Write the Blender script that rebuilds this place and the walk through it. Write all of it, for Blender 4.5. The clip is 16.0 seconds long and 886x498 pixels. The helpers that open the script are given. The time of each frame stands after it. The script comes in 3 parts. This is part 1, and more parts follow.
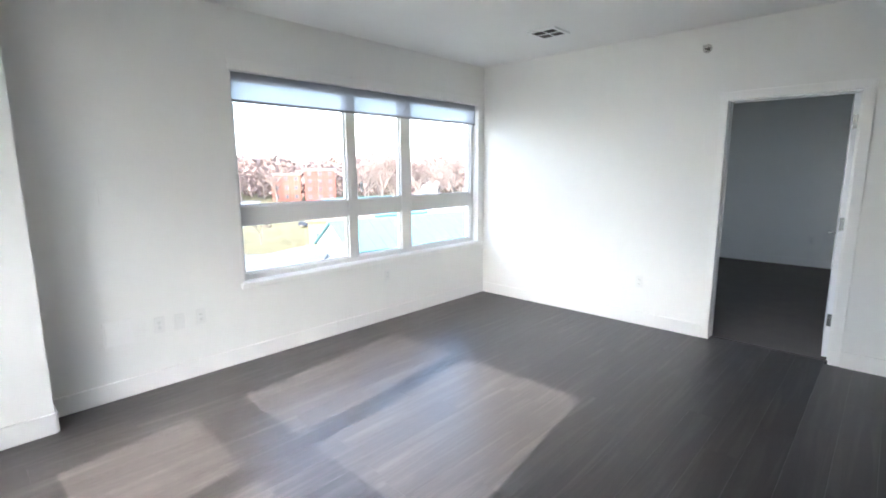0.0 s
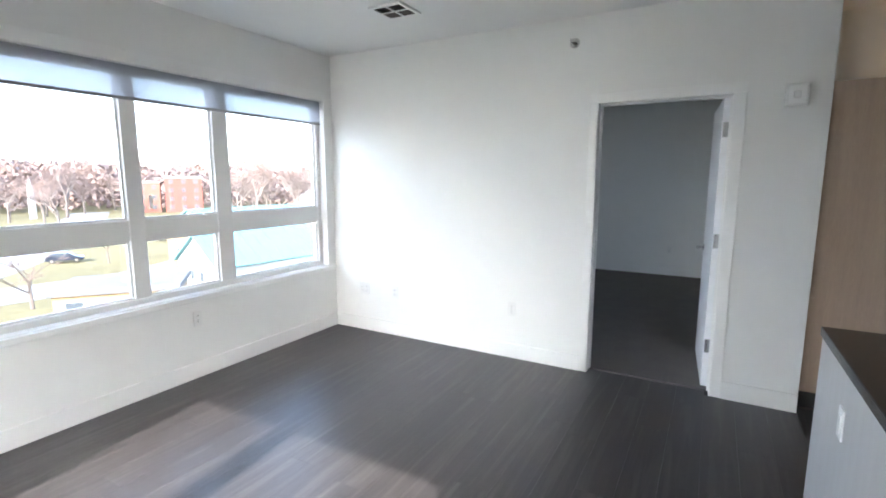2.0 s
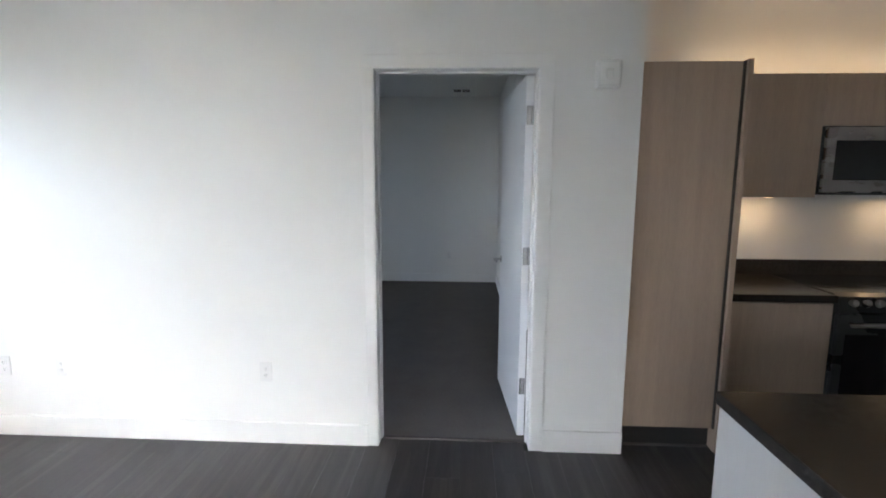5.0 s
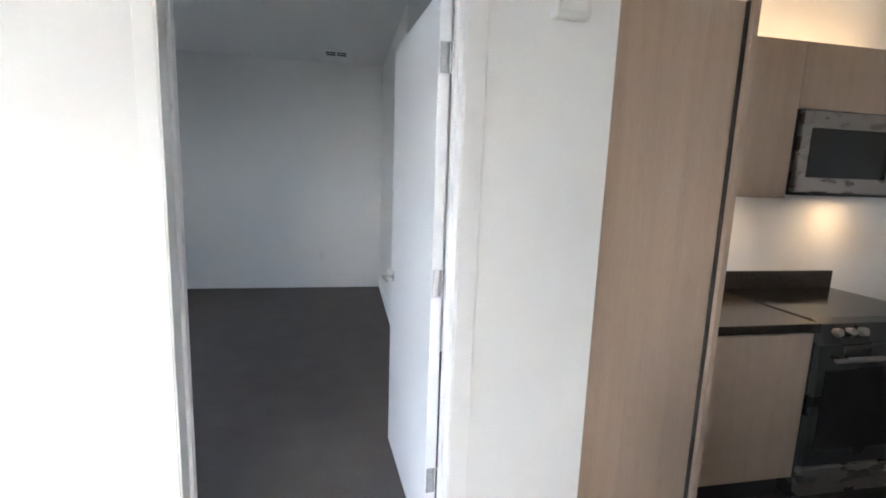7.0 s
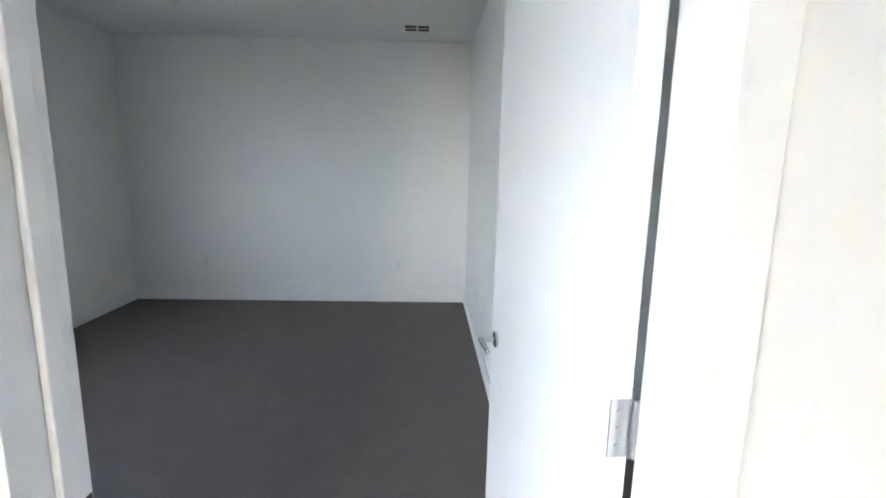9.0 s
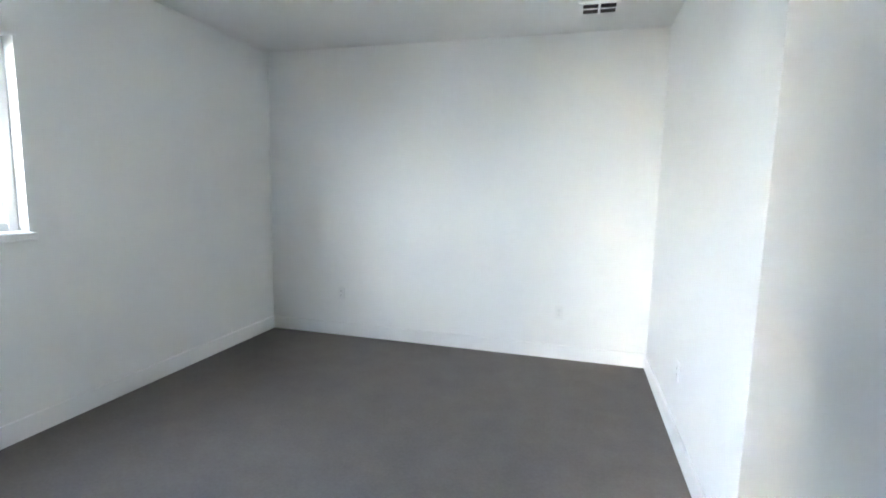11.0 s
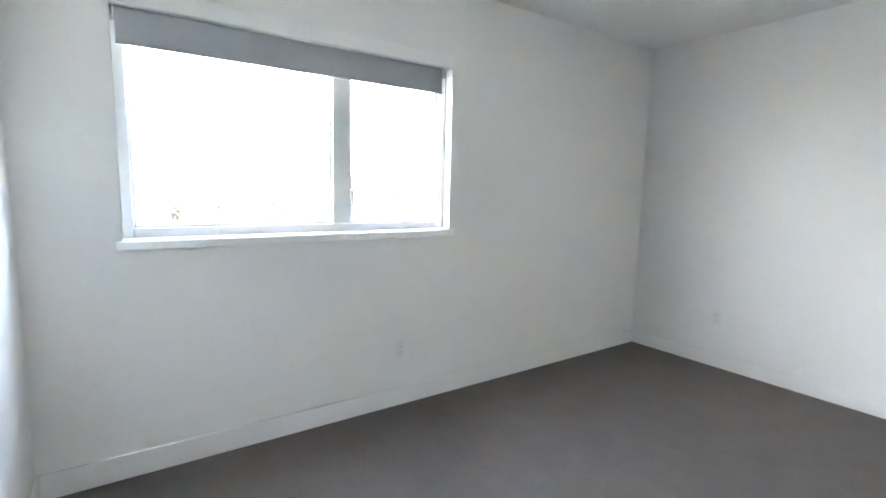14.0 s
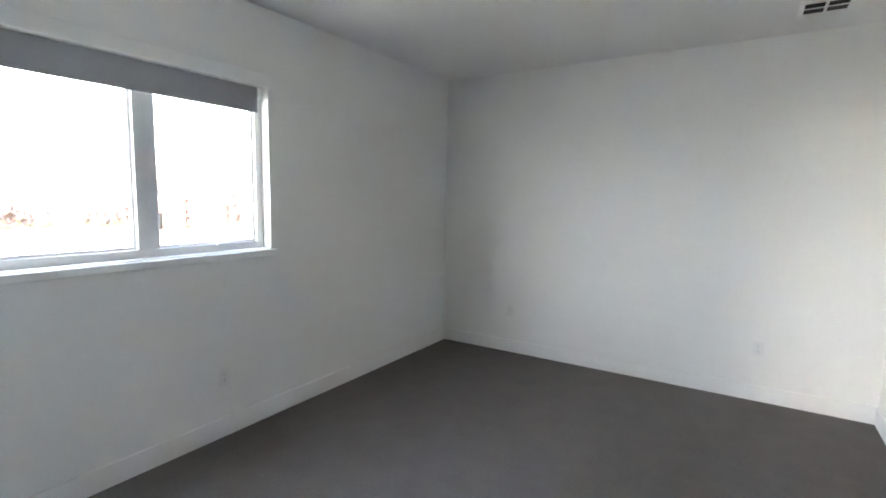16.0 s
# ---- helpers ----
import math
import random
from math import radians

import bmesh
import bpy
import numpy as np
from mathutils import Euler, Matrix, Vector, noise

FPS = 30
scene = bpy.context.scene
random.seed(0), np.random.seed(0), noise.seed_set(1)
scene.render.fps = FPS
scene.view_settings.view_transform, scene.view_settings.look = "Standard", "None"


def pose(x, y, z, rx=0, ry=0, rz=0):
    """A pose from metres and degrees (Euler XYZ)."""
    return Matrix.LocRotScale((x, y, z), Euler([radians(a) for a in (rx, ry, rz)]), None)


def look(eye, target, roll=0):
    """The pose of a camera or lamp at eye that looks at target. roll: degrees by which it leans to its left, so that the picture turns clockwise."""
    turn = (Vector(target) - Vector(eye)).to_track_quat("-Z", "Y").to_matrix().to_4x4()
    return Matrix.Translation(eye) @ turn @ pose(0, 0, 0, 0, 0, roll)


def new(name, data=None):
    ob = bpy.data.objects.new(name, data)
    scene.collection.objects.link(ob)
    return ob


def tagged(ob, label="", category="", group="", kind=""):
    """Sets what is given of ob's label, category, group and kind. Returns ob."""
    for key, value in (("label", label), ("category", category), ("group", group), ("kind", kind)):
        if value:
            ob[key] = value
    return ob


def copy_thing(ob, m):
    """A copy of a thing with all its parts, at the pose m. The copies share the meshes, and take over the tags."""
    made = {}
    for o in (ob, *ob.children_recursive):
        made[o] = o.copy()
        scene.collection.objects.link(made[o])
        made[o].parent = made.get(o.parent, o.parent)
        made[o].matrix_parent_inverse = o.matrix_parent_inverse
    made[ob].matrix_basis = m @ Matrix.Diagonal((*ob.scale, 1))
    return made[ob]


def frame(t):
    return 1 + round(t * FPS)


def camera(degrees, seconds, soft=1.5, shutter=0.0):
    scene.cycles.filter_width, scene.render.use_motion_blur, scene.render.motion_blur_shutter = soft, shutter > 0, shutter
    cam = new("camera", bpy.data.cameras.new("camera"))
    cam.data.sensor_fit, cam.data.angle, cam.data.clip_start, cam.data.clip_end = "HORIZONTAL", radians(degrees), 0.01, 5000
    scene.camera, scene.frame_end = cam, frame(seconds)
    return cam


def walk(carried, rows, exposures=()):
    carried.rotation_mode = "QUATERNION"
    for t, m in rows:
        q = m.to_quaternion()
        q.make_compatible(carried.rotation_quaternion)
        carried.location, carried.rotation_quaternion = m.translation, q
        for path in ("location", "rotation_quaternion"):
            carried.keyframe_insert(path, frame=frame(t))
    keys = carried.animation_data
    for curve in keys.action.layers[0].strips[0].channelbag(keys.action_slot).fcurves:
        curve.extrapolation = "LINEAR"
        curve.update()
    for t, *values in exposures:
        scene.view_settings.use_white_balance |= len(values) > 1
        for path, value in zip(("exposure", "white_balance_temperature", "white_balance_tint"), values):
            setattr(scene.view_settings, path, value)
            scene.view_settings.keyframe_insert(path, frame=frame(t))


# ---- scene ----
cam = camera(85.4, 16.0, soft=1.8)
PATH = [
    (0, (3.69, -4.659, 1.527), (2.339, -3.221, 1.198), -0.3),
    (0.5, (3.638, -4.464, 1.547), (2.375, -2.946, 1.23), 0.3),
    (1, (3.583, -4.156, 1.534), (2.385, -2.581, 1.242), -0.0),
    (1.5, (3.493, -3.916, 1.516), (2.389, -2.271, 1.241), -0.2),
    (2, (3.382, -3.742, 1.532), (2.412, -2.018, 1.238), 0.1),
    (2.5, (3.283, -3.647, 1.587), (2.46, -1.853, 1.266), 0.0),
    (3, (3.264, -3.429, 1.56), (2.558, -1.583, 1.251), 0.0),
    (3.5, (3.238, -3.2, 1.513), (2.661, -1.307, 1.228), 0.1),
    (4, (3.235, -2.97, 1.493), (2.787, -1.039, 1.223), 0.0),
    (4.5, (3.092, -2.793, 1.543), (2.849, -0.829, 1.251), -0.3),
    (5, (3.079, -2.553, 1.507), (2.982, -0.575, 1.226), 0.3),
    (7.5, (3.096, -1.269, 1.485), (3.532, 0.656, 1.159), 2.2),
    (8, (3.110, -1.046, 1.498), (3.448, 0.897, 1.164), 1.5),
    (10.5, (3.022, 0.222, 1.472), (2.669, 2.157, 1.110), 1.4),
    (11, (2.921, 0.404, 1.441), (2.392, 2.317, 1.193), 1.2),
    (11.5, (2.856, 0.421, 1.463), (2.123, 2.271, 1.263), 2.2),
    (12, (2.787, 0.430, 1.482), (1.777, 2.147, 1.300), 2.6),
    (12.5, (2.715, 0.373, 1.496), (1.461, 1.917, 1.278), 2.1),
    (13, (2.615, 0.433, 1.457), (1.164, 1.791, 1.234), 1.2),
    (13.5, (2.618, 0.469, 1.453), (1.040, 1.673, 1.208), 1.4),
    (14, (2.643, 0.455, 1.432), (1.016, 1.591, 1.180), 1.3),
    (14.5, (2.631, 0.433, 1.399), (1.003, 1.572, 1.165), 0.6),
    (15, (2.637, 0.425, 1.413), (1.076, 1.653, 1.175), 0.5),
    (15.5, (2.621, 0.346, 1.458), (1.259, 1.794, 1.237), 0.4),
    (16, (2.690, 0.257, 1.512), (1.625, 1.937, 1.301), 0.9),
]
EXPOSURES = [(0.0, 3.5, 6050, 11), (5.0, 3.38, 6150, 13), (7.4, 4.45, 6350, 14), (8.0, 4.55, 6400, 14), (10.4, 5.8, 6450, 10), (12.5, 6.2, 6750, 12), (14.5, 6.0, 6850, 13), (16.0, 5.45, 6900, 13)]
walk(cam, [(t, look(eye, target, roll)) for t, eye, target, roll in PATH], EXPOSURES)

# ---------------------------------------------------------------- daylight
SUN_TRAVEL = Vector((-0.13, 1.0, -0.53)).normalized()
world = bpy.data.worlds.new("sky")
scene.world = world
world.use_nodes = True
wn = world.node_tree.nodes
sky = wn.new("ShaderNodeTexSky")
sky.sky_type, sky.sun_disc = "NISHITA", False
sky.sun_elevation = math.asin(-SUN_TRAVEL.z)
sky.sun_rotation = math.atan2(-SUN_TRAVEL.x, -SUN_TRAVEL.y)
sky.air_density, sky.dust_density, sky.ozone_density = 1.0, 1.5, 2.0
wn["Background"].inputs["Strength"].default_value = 0.15
# thin winter haze over the whole sky
haze = wn.new("ShaderNodeVectorMath")
haze.operation = "ADD"
haze.inputs[1].default_value = (1.3, 1.37, 1.46)
world.node_tree.links.new(sky.outputs[0], haze.inputs[0])
world.node_tree.links.new(haze.outputs[0], wn["Background"].inputs["Color"])
sun = new("sun", bpy.data.lights.new("sun", "SUN"))
sun.data.energy, sun.data.angle, sun.data.color = 2.3, radians(0.6), (1.0, 0.94, 0.86)
sun.matrix_basis = look((0, 0, 40), Vector((0, 0, 40)) + SUN_TRAVEL)


def area_lamp(name, at, target, sx, sy, watts, color):
    ob = new(name, bpy.data.lights.new(name, "AREA"))
    ob.data.shape, ob.data.size, ob.data.size_y = "RECTANGLE", sx, sy
    ob.data.energy, ob.data.color = watts, color
    ob.matrix_basis = look(at, target)
    return ob


WARM = (1.0, 0.68, 0.36)
area_lamp("cove_lamp", (5.2, 0.62, 2.17), (5.2, 0.63, 3.0), 1.38, 0.03, 0.048, WARM)
for px in (4.99, 5.82):
    area_lamp("puck_lamp", (px, 0.60, 1.412), (px, 0.60, 0.5), 0.05, 0.05, 0.08, WARM)

# stands in for the brighter south-west sky that reaches the west windows
area_lamp("window_skylight", (-6.2, -9.4, 5.2), (0.0, 0.6, 1.7), 10.0, 8.0, 75.0, (0.88, 0.94, 1.0))

# ---------------------------------------------------------------- materials


def material(name, color, rough=0.5, metal=0.0, var=0.06, scale=3.0, bump=0.0, bump_scale=200.0, stretch=(1, 1, 1), spec=0.5, rough_var=0.08, coords="Object", per_object=0.0):
    """Principled surface: colour varies at two scales, with fine relief."""
    m = bpy.data.materials.new(name)
    m.use_nodes = True
    n, k = m.node_tree.nodes, m.node_tree.links
    b = n["Principled BSDF"]
    b.inputs["Metallic"].default_value = metal
    b.inputs["Specular IOR Level"].default_value = spec
    tc = n.new("ShaderNodeTexCoord")
    mp = n.new("ShaderNodeMapping")
    mp.inputs["Scale"].default_value = stretch
    k.new(tc.outputs[coords], mp.inputs["Vector"])
    big, fine = n.new("ShaderNodeTexNoise"), n.new("ShaderNodeTexNoise")
    big.inputs["Scale"].default_value, big.inputs["Detail"].default_value = scale, 3
    fine.inputs["Scale"].default_value, fine.inputs["Detail"].default_value = scale * 14, 4
    mix = n.new("ShaderNodeMath")
    mix.operation = "MULTIPLY_ADD"
    mix.inputs[1].default_value = 0.5
    for t in (big, fine):
        k.new(mp.outputs[0], t.inputs["Vector"])
    k.new(fine.outputs["Fac"], mix.inputs[0])
    half = n.new("ShaderNodeMath")
    half.operation = "MULTIPLY"
    half.inputs[1].default_value = 0.5
    k.new(big.outputs["Fac"], half.inputs[0])
    k.new(half.outputs[0], mix.inputs[2])
    value = mix.outputs[0]
    if per_object:
        info = n.new("ShaderNodeObjectInfo")
        add = n.new("ShaderNodeMath")
        add.operation = "MULTIPLY_ADD"
        add.inputs[1].default_value = per_object
        sub = n.new("ShaderNodeMath")
        sub.operation = "SUBTRACT"
        sub.inputs[1].default_value = per_object / 2
        k.new(info.outputs["Random"], add.inputs[0])
        k.new(value, sub.inputs[0])
        k.new(sub.outputs[0], add.inputs[2])
        value = add.outputs[0]
    ramp = n.new("ShaderNodeMapRange")
    ramp.inputs["From Min"].default_value, ramp.inputs["From Max"].default_value = 0.25, 0.75
    ramp.inputs["To Min"].default_value, ramp.inputs["To Max"].default_value = 1 - var, 1 + var
    k.new(value, ramp.inputs["Value"])
    tint = n.new("ShaderNodeVectorMath")
    tint.operation = "SCALE"
    tint.inputs[0].default_value = color
    k.new(ramp.outputs[0], tint.inputs["Scale"])
    k.new(tint.outputs[0], b.inputs["Base Color"])
    rr = n.new("ShaderNodeMapRange")
    rr.inputs["From Min"].default_value, rr.inputs["From Max"].default_value = 0.3, 0.7
    rr.inputs["To Min"].default_value, rr.inputs["To Max"].default_value = max(0.02, rough - rough_var), min(1, rough + rough_var)
    k.new(big.outputs["Fac"], rr.inputs["Value"])
    k.new(rr.outputs[0], b.inputs["Roughness"])
    if bump:
        tex = n.new("ShaderNodeTexNoise")
        tex.inputs["Scale"].default_value, tex.inputs["Detail"].default_value = bump_scale, 3
        k.new(mp.outputs[0], tex.inputs["Vector"])
        bn = n.new("ShaderNodeBump")
        bn.inputs["Strength"].default_value, bn.inputs["Distance"].default_value = bump, 0.002
        k.new(tex.outputs["Fac"], bn.inputs["Height"])
        k.new(bn.outputs[0], b.inputs["Normal"])
    return m


WALL = material("white wall paint", (0.785, 0.785, 0.77), 0.6, var=0.015, scale=0.7, bump=0.12, bump_scale=240, spec=0.3)
CEIL = material("ceiling paint", (0.80, 0.80, 0.79), 0.85, var=0.015, scale=0.8, bump=0.15, bump_scale=160, spec=0.2)
TRIM = material("trim paint", (0.80, 0.80, 0.79), 0.35, var=0.015, scale=2, bump=0.04, bump_scale=90)
DOOR = material("door paint", (0.80, 0.81, 0.83), 0.4, var=0.015, scale=1.5, bump=0.05, bump_scale=120)
PVC = material("window vinyl", (0.72, 0.72, 0.71), 0.4, var=0.02, scale=4)
PLASTIC = material("white plastic", (0.74, 0.74, 0.73), 0.35, var=0.01, scale=8)
SLOT = material("dark slot", (0.03, 0.03, 0.03), 0.6)
CHROME = material("satin chrome", (0.62, 0.62, 0.62), 0.22, 1.0, var=0.03, scale=9)
STEEL = material("brushed steel", (0.40, 0.36, 0.33), 0.28, 1.0, var=0.03, scale=6, stretch=(1, 1, 3), rough_var=0.02)
BLACK = material("black glass", (0.012, 0.012, 0.013), 0.08, var=0.1, scale=4)
ENAMEL = material("black enamel", (0.02, 0.02, 0.02), 0.3, var=0.1, scale=4)
STONE = material("dark quartz", (0.03, 0.025, 0.022), 0.2, var=0.5, scale=60, rough_var=0.05)
GROOVE = material("dark aluminium", (0.09, 0.08, 0.075), 0.35, 0.8, var=0.1, scale=5)
KICK = material("toe kick", (0.05, 0.045, 0.045), 0.5, var=0.1)
GREIGE = material("grey laminate", (0.50, 0.49, 0.48), 0.4, var=0.06, scale=2.5, stretch=(6, 6, 0.5), bump=0.05, bump_scale=60)
VENEER = material("taupe wood veneer", (0.46, 0.345, 0.26), 0.42, var=0.15, scale=3.0, stretch=(9, 9, 0.5), bump=0.12, bump_scale=60)
PLANK = material("dark wood plank", (0.036, 0.031, 0.030), 0.33, var=0.6, scale=2.6, stretch=(14, 0.6, 14), bump=0.3, bump_scale=30, spec=0.5, rough_var=0.05, per_object=0.07)


def add_streaks(m, color, stretch, low, high):
    """Lighter brushed grain streaks over a surface's colour."""
    n, k = m.node_tree.nodes, m.node_tree.links
    b = n["Principled BSDF"]
    old = b.inputs["Base Color"].links[0].from_socket
    tc, mp, tex = n.new("ShaderNodeTexCoord"), n.new("ShaderNodeMapping"), n.new("ShaderNodeTexNoise")
    info, off = n.new("ShaderNodeObjectInfo"), n.new("ShaderNodeVectorMath")
    off.operation = "MULTIPLY_ADD"
    off.inputs[1].default_value = (40, 40, 40)
    mp.inputs["Scale"].default_value = stretch
    tex.inputs["Scale"].default_value, tex.inputs["Detail"].default_value, tex.inputs["Distortion"].default_value = 1.0, 5, 0.6
    k.new(tc.outputs["Object"], mp.inputs["Vector"])
    k.new(info.outputs["Random"], off.inputs[0])
    k.new(mp.outputs[0], off.inputs[2])
    k.new(off.outputs[0], tex.inputs["Vector"])
    ramp, mix = n.new("ShaderNodeMapRange"), n.new("ShaderNodeMix")
    ramp.inputs["From Min"].default_value, ramp.inputs["From Max"].default_value = low, high
    k.new(tex.outputs["Fac"], ramp.inputs["Value"])
    mix.data_type = "RGBA"
    mix.inputs[7].default_value = (*color, 1)
    k.new(ramp.outputs[0], mix.inputs[0])
    k.new(old, mix.inputs[6])
    k.new(mix.outputs[2], b.inputs["Base Color"])


add_streaks(PLANK, (0.078, 0.069, 0.064), (20, 1.0, 20), 0.50, 0.80)
SUBFLOOR = material("floor joint", (0.012, 0.011, 0.01), 0.7)
CARPET = material("grey brown carpet", (0.16, 0.145, 0.135), 0.95, var=0.16, scale=5, bump=1.0, bump_scale=420, spec=0.1)
GREYSHADE = material("grey blackout fabric", (0.38, 0.395, 0.42), 0.85, var=0.05, scale=3, bump=0.2, bump_scale=600, spec=0.1)


def fabric_shade():
    m = bpy.data.materials.new("sheer roller fabric")
    m.use_nodes = True
    n, k = m.node_tree.nodes, m.node_tree.links
    b = n["Principled BSDF"]
    b.inputs["Base Color"].default_value = (0.6, 0.6, 0.62, 1)
    b.inputs["Roughness"].default_value = 0.9
    tl = n.new("ShaderNodeBsdfTranslucent")
    tl.inputs["Color"].default_value = (0.52, 0.54, 0.59, 1)
    tp = n.new("ShaderNodeBsdfTransparent")
    weave = n.new("ShaderNodeTexNoise")
    weave.inputs["Scale"].default_value = 300
    bn = n.new("ShaderNodeBump")
    bn.inputs["Strength"].default_value, bn.inputs["Distance"].default_value = 0.3, 0.001
    k.new(weave.outputs["Fac"], bn.inputs["Height"])
    k.new(bn.outputs[0], b.inputs["Normal"])
    m1, m2 = n.new("ShaderNodeMixShader"), n.new("ShaderNodeMixShader")
    m1.inputs[0].default_value, m2.inputs[0].default_value = 0.65, 0.24
    k.new(b.outputs[0], m1.inputs[1])
    k.new(tl.outputs[0], m1.inputs[2])
    k.new(m1.outputs[0], m2.inputs[1])
    k.new(tp.outputs[0], m2.inputs[2])
    k.new(m2.outputs[0], n["Material Output"].inputs["Surface"])
    return m


def clear_glass():
    m = bpy.data.materials.new("window glass")
    m.use_nodes = True
    b = m.node_tree.nodes["Principled BSDF"]
    b.inputs["Base Color"].default_value = (0.97, 0.985, 0.98, 1)
    b.inputs["Roughness"].default_value = 0.0
    b.inputs["IOR"].default_value = 1.45
    b.inputs["Transmission Weight"].default_value = 1.0
    return m


def glow(name, color, strength):
    m = bpy.data.materials.new(name)
    m.use_nodes = True
    b = m.node_tree.nodes["Principled BSDF"]
    b.inputs["Emission Color"].default_value = (*color, 1)
    b.inputs["Emission Strength"].default_value = strength
    return m


SHEER, GLASS = fabric_shade(), clear_glass()
LAMP = glow("lamp lens", WARM, 1.5)

# ---------------------------------------------------------------- builders
BASES = {}


def thing(name, base=(0, 0, 0), rz=0.0, **tags):
    """An empty at the thing's base; its parts are given in world metres (rz 0) or local ones."""
    ob = new(name)
    ob.empty_display_size = 0.05
    ob.matrix_basis = pose(*base, 0, 0, rz)
    BASES[ob.name] = Vector(base)
    return tagged(ob, **tags)


def finish(name, bm, mat):
    me = bpy.data.meshes.new(name)
    bmesh.ops.recalc_face_normals(bm, faces=bm.faces)
    bm.to_mesh(me)
    bm.free()
    me.materials.append(mat)
    return me


def part(name, bm, mat, parent=None, label="", local=False):
    shift = Vector((0, 0, 0)) if local or parent is None else BASES[parent.name]
    if shift.length:
        bmesh.ops.translate(bm, verts=bm.verts, vec=-shift)
    ob = new(name, finish(name, bm, mat))
    if parent is not None:
        ob.parent = parent
    BASES[ob.name] = shift
    if label:
        ob["label"] = label
    return ob


def box(x0, x1, y0, y1, z0, z1, bevel=0.0, seg=2, bm=None):
    own = bmesh.new()
    bmesh.ops.create_cube(own, size=1, matrix=Matrix.LocRotScale(((x0 + x1) / 2, (y0 + y1) / 2, (z0 + z1) / 2), None, (abs(x1 - x0), abs(y1 - y0), abs(z1 - z0))))
    if bevel:
        bmesh.ops.bevel(own, geom=own.edges[:], offset=bevel, segments=seg, affect="EDGES", profile=0.5)
    return join(bm, own)


def join(bm, other):
    if bm is None:
        return other
    me = bpy.data.meshes.new("tmp")
    other.to_mesh(me)
    other.free()
    bm.from_mesh(me)
    bpy.data.meshes.remove(me)
    return bm


def rod(a, b, r, r2=None, seg=20, bm=None, bevel=0.0):
    own = bmesh.new()
    a, b = Vector(a), Vector(b)
    m = Matrix.Translation((a + b) / 2) @ (b - a).to_track_quat("Z", "Y").to_matrix().to_4x4()
    bmesh.ops.create_cone(own, cap_ends=True, segments=seg, radius1=r, radius2=r if r2 is None else r2, depth=(b - a).length, matrix=m)
    if bevel:
        caps = [e for e in own.edges if any(len(f.verts) > 4 for f in e.link_faces)]
        bmesh.ops.bevel(own, geom=caps, offset=bevel, segments=2, affect="EDGES", profile=0.5)
    return join(bm, own)


def pierced(axis, a0, a1, t0, t1, z0, z1, holes=()):
    """A wall slab along axis with openings through it; only its outer faces are made."""
    us = sorted({a0, a1, *[h[0] for h in holes], *[h[1] for h in holes]})
    zs = sorted({z0, z1, *[h[2] for h in holes], *[h[3] for h in holes]})
    nu, nz = len(us) - 1, len(zs) - 1

    def solid(i, j):
        if not (0 <= i < nu and 0 <= j < nz):
            return False
        u, z = (us[i] + us[i + 1]) / 2, (zs[j] + zs[j + 1]) / 2
        return not any(h[0] < u < h[1] and h[2] < z < h[3] for h in holes)

    bm = bmesh.new()
    seen = {}

    def v(u, t, z):
        key = (u, t, z)
        if key not in seen:
            seen[key] = bm.verts.new((u, t, z) if axis == "x" else (t, u, z))
        return seen[key]

    for i in range(nu):
        for j in range(nz):
            if not solid(i, j):
                continue
            u0, u1, w0, w1 = us[i], us[i + 1], zs[j], zs[j + 1]
            for t in (t0, t1):
                bm.faces.new((v(u0, t, w0), v(u1, t, w0), v(u1, t, w1), v(u0, t, w1)))
            for di, dj, p, q in ((-1, 0, (u0, w0), (u0, w1)), (1, 0, (u1, w0), (u1, w1)), (0, -1, (u0, w0), (u1, w0)), (0, 1, (u0, w1), (u1, w1))):
                if not solid(i + di, j + dj):
                    bm.faces.new((v(p[0], t0, p[1]), v(q[0], t0, q[1]), v(q[0], t1, q[1]), v(p[0], t1, p[1])))
    return bm


def structure(name, bm, mat, label=""):
    return tagged(part(name, bm, mat), label=label, kind="structure")


# ---------------------------------------------------------------- plan
H = 2.70                       # ceiling
YS, YB, XE = -5.62, 4.55, 7.6  # south wall, bedroom far wall, east wall
PT = 0.125                     # partition thickness
DX0, DX1, DH = 2.592, 3.442, 2.075
WIN_A = (-3.03, -0.11, 0.645, 2.26)   # living room window in the west wall
WIN_B = (0.50, 2.345, 1.158, 2.202)    # bedroom window in the west wall
WIN_C = (0.84, 2.86, 0.645, 2.26)     # living room window in the south wall
XN = 3.535                     # bedroom east wall
YN = 2.25                      # where the bedroom widens beside the door

structure("wall_west", pierced("y", YS - 0.2, YB + 0.12, -0.2, 0.0, 0, H, (WIN_A, WIN_B)), WALL, "white painted outer wall with two wide windows")
structure("wall_south", pierced("x", 0.0, XE, YS - 0.2, YS, 0, H, (WIN_C,)), WALL, "white painted wall with a window")
structure("wall_partition", pierced("x", 0.0, 3.955, 0.0, PT, 0, H, ((DX0 - 0.018, DX1 + 0.018, -1, DH + 0.018),)), WALL, "white painted partition wall with a doorway")
structure("wall_pier", box(0.0, 0.22, YS, -4.31, 0, H), WALL, "white painted wall pier beside the window wall")
structure("wall_pantry_side", box(3.86, 3.955, PT, 0.9, 0, H), WALL, "white painted short wall behind the pantry")
structure("wall_kitchen", box(3.955, XE, 0.78, 0.9, 0, H), WALL, "white painted kitchen wall above dark backsplash")
structure("wall_east", box(XE, XE + 0.12, YS - 0.2, 0.9, 0, H), WALL, "white painted end wall of the living room")
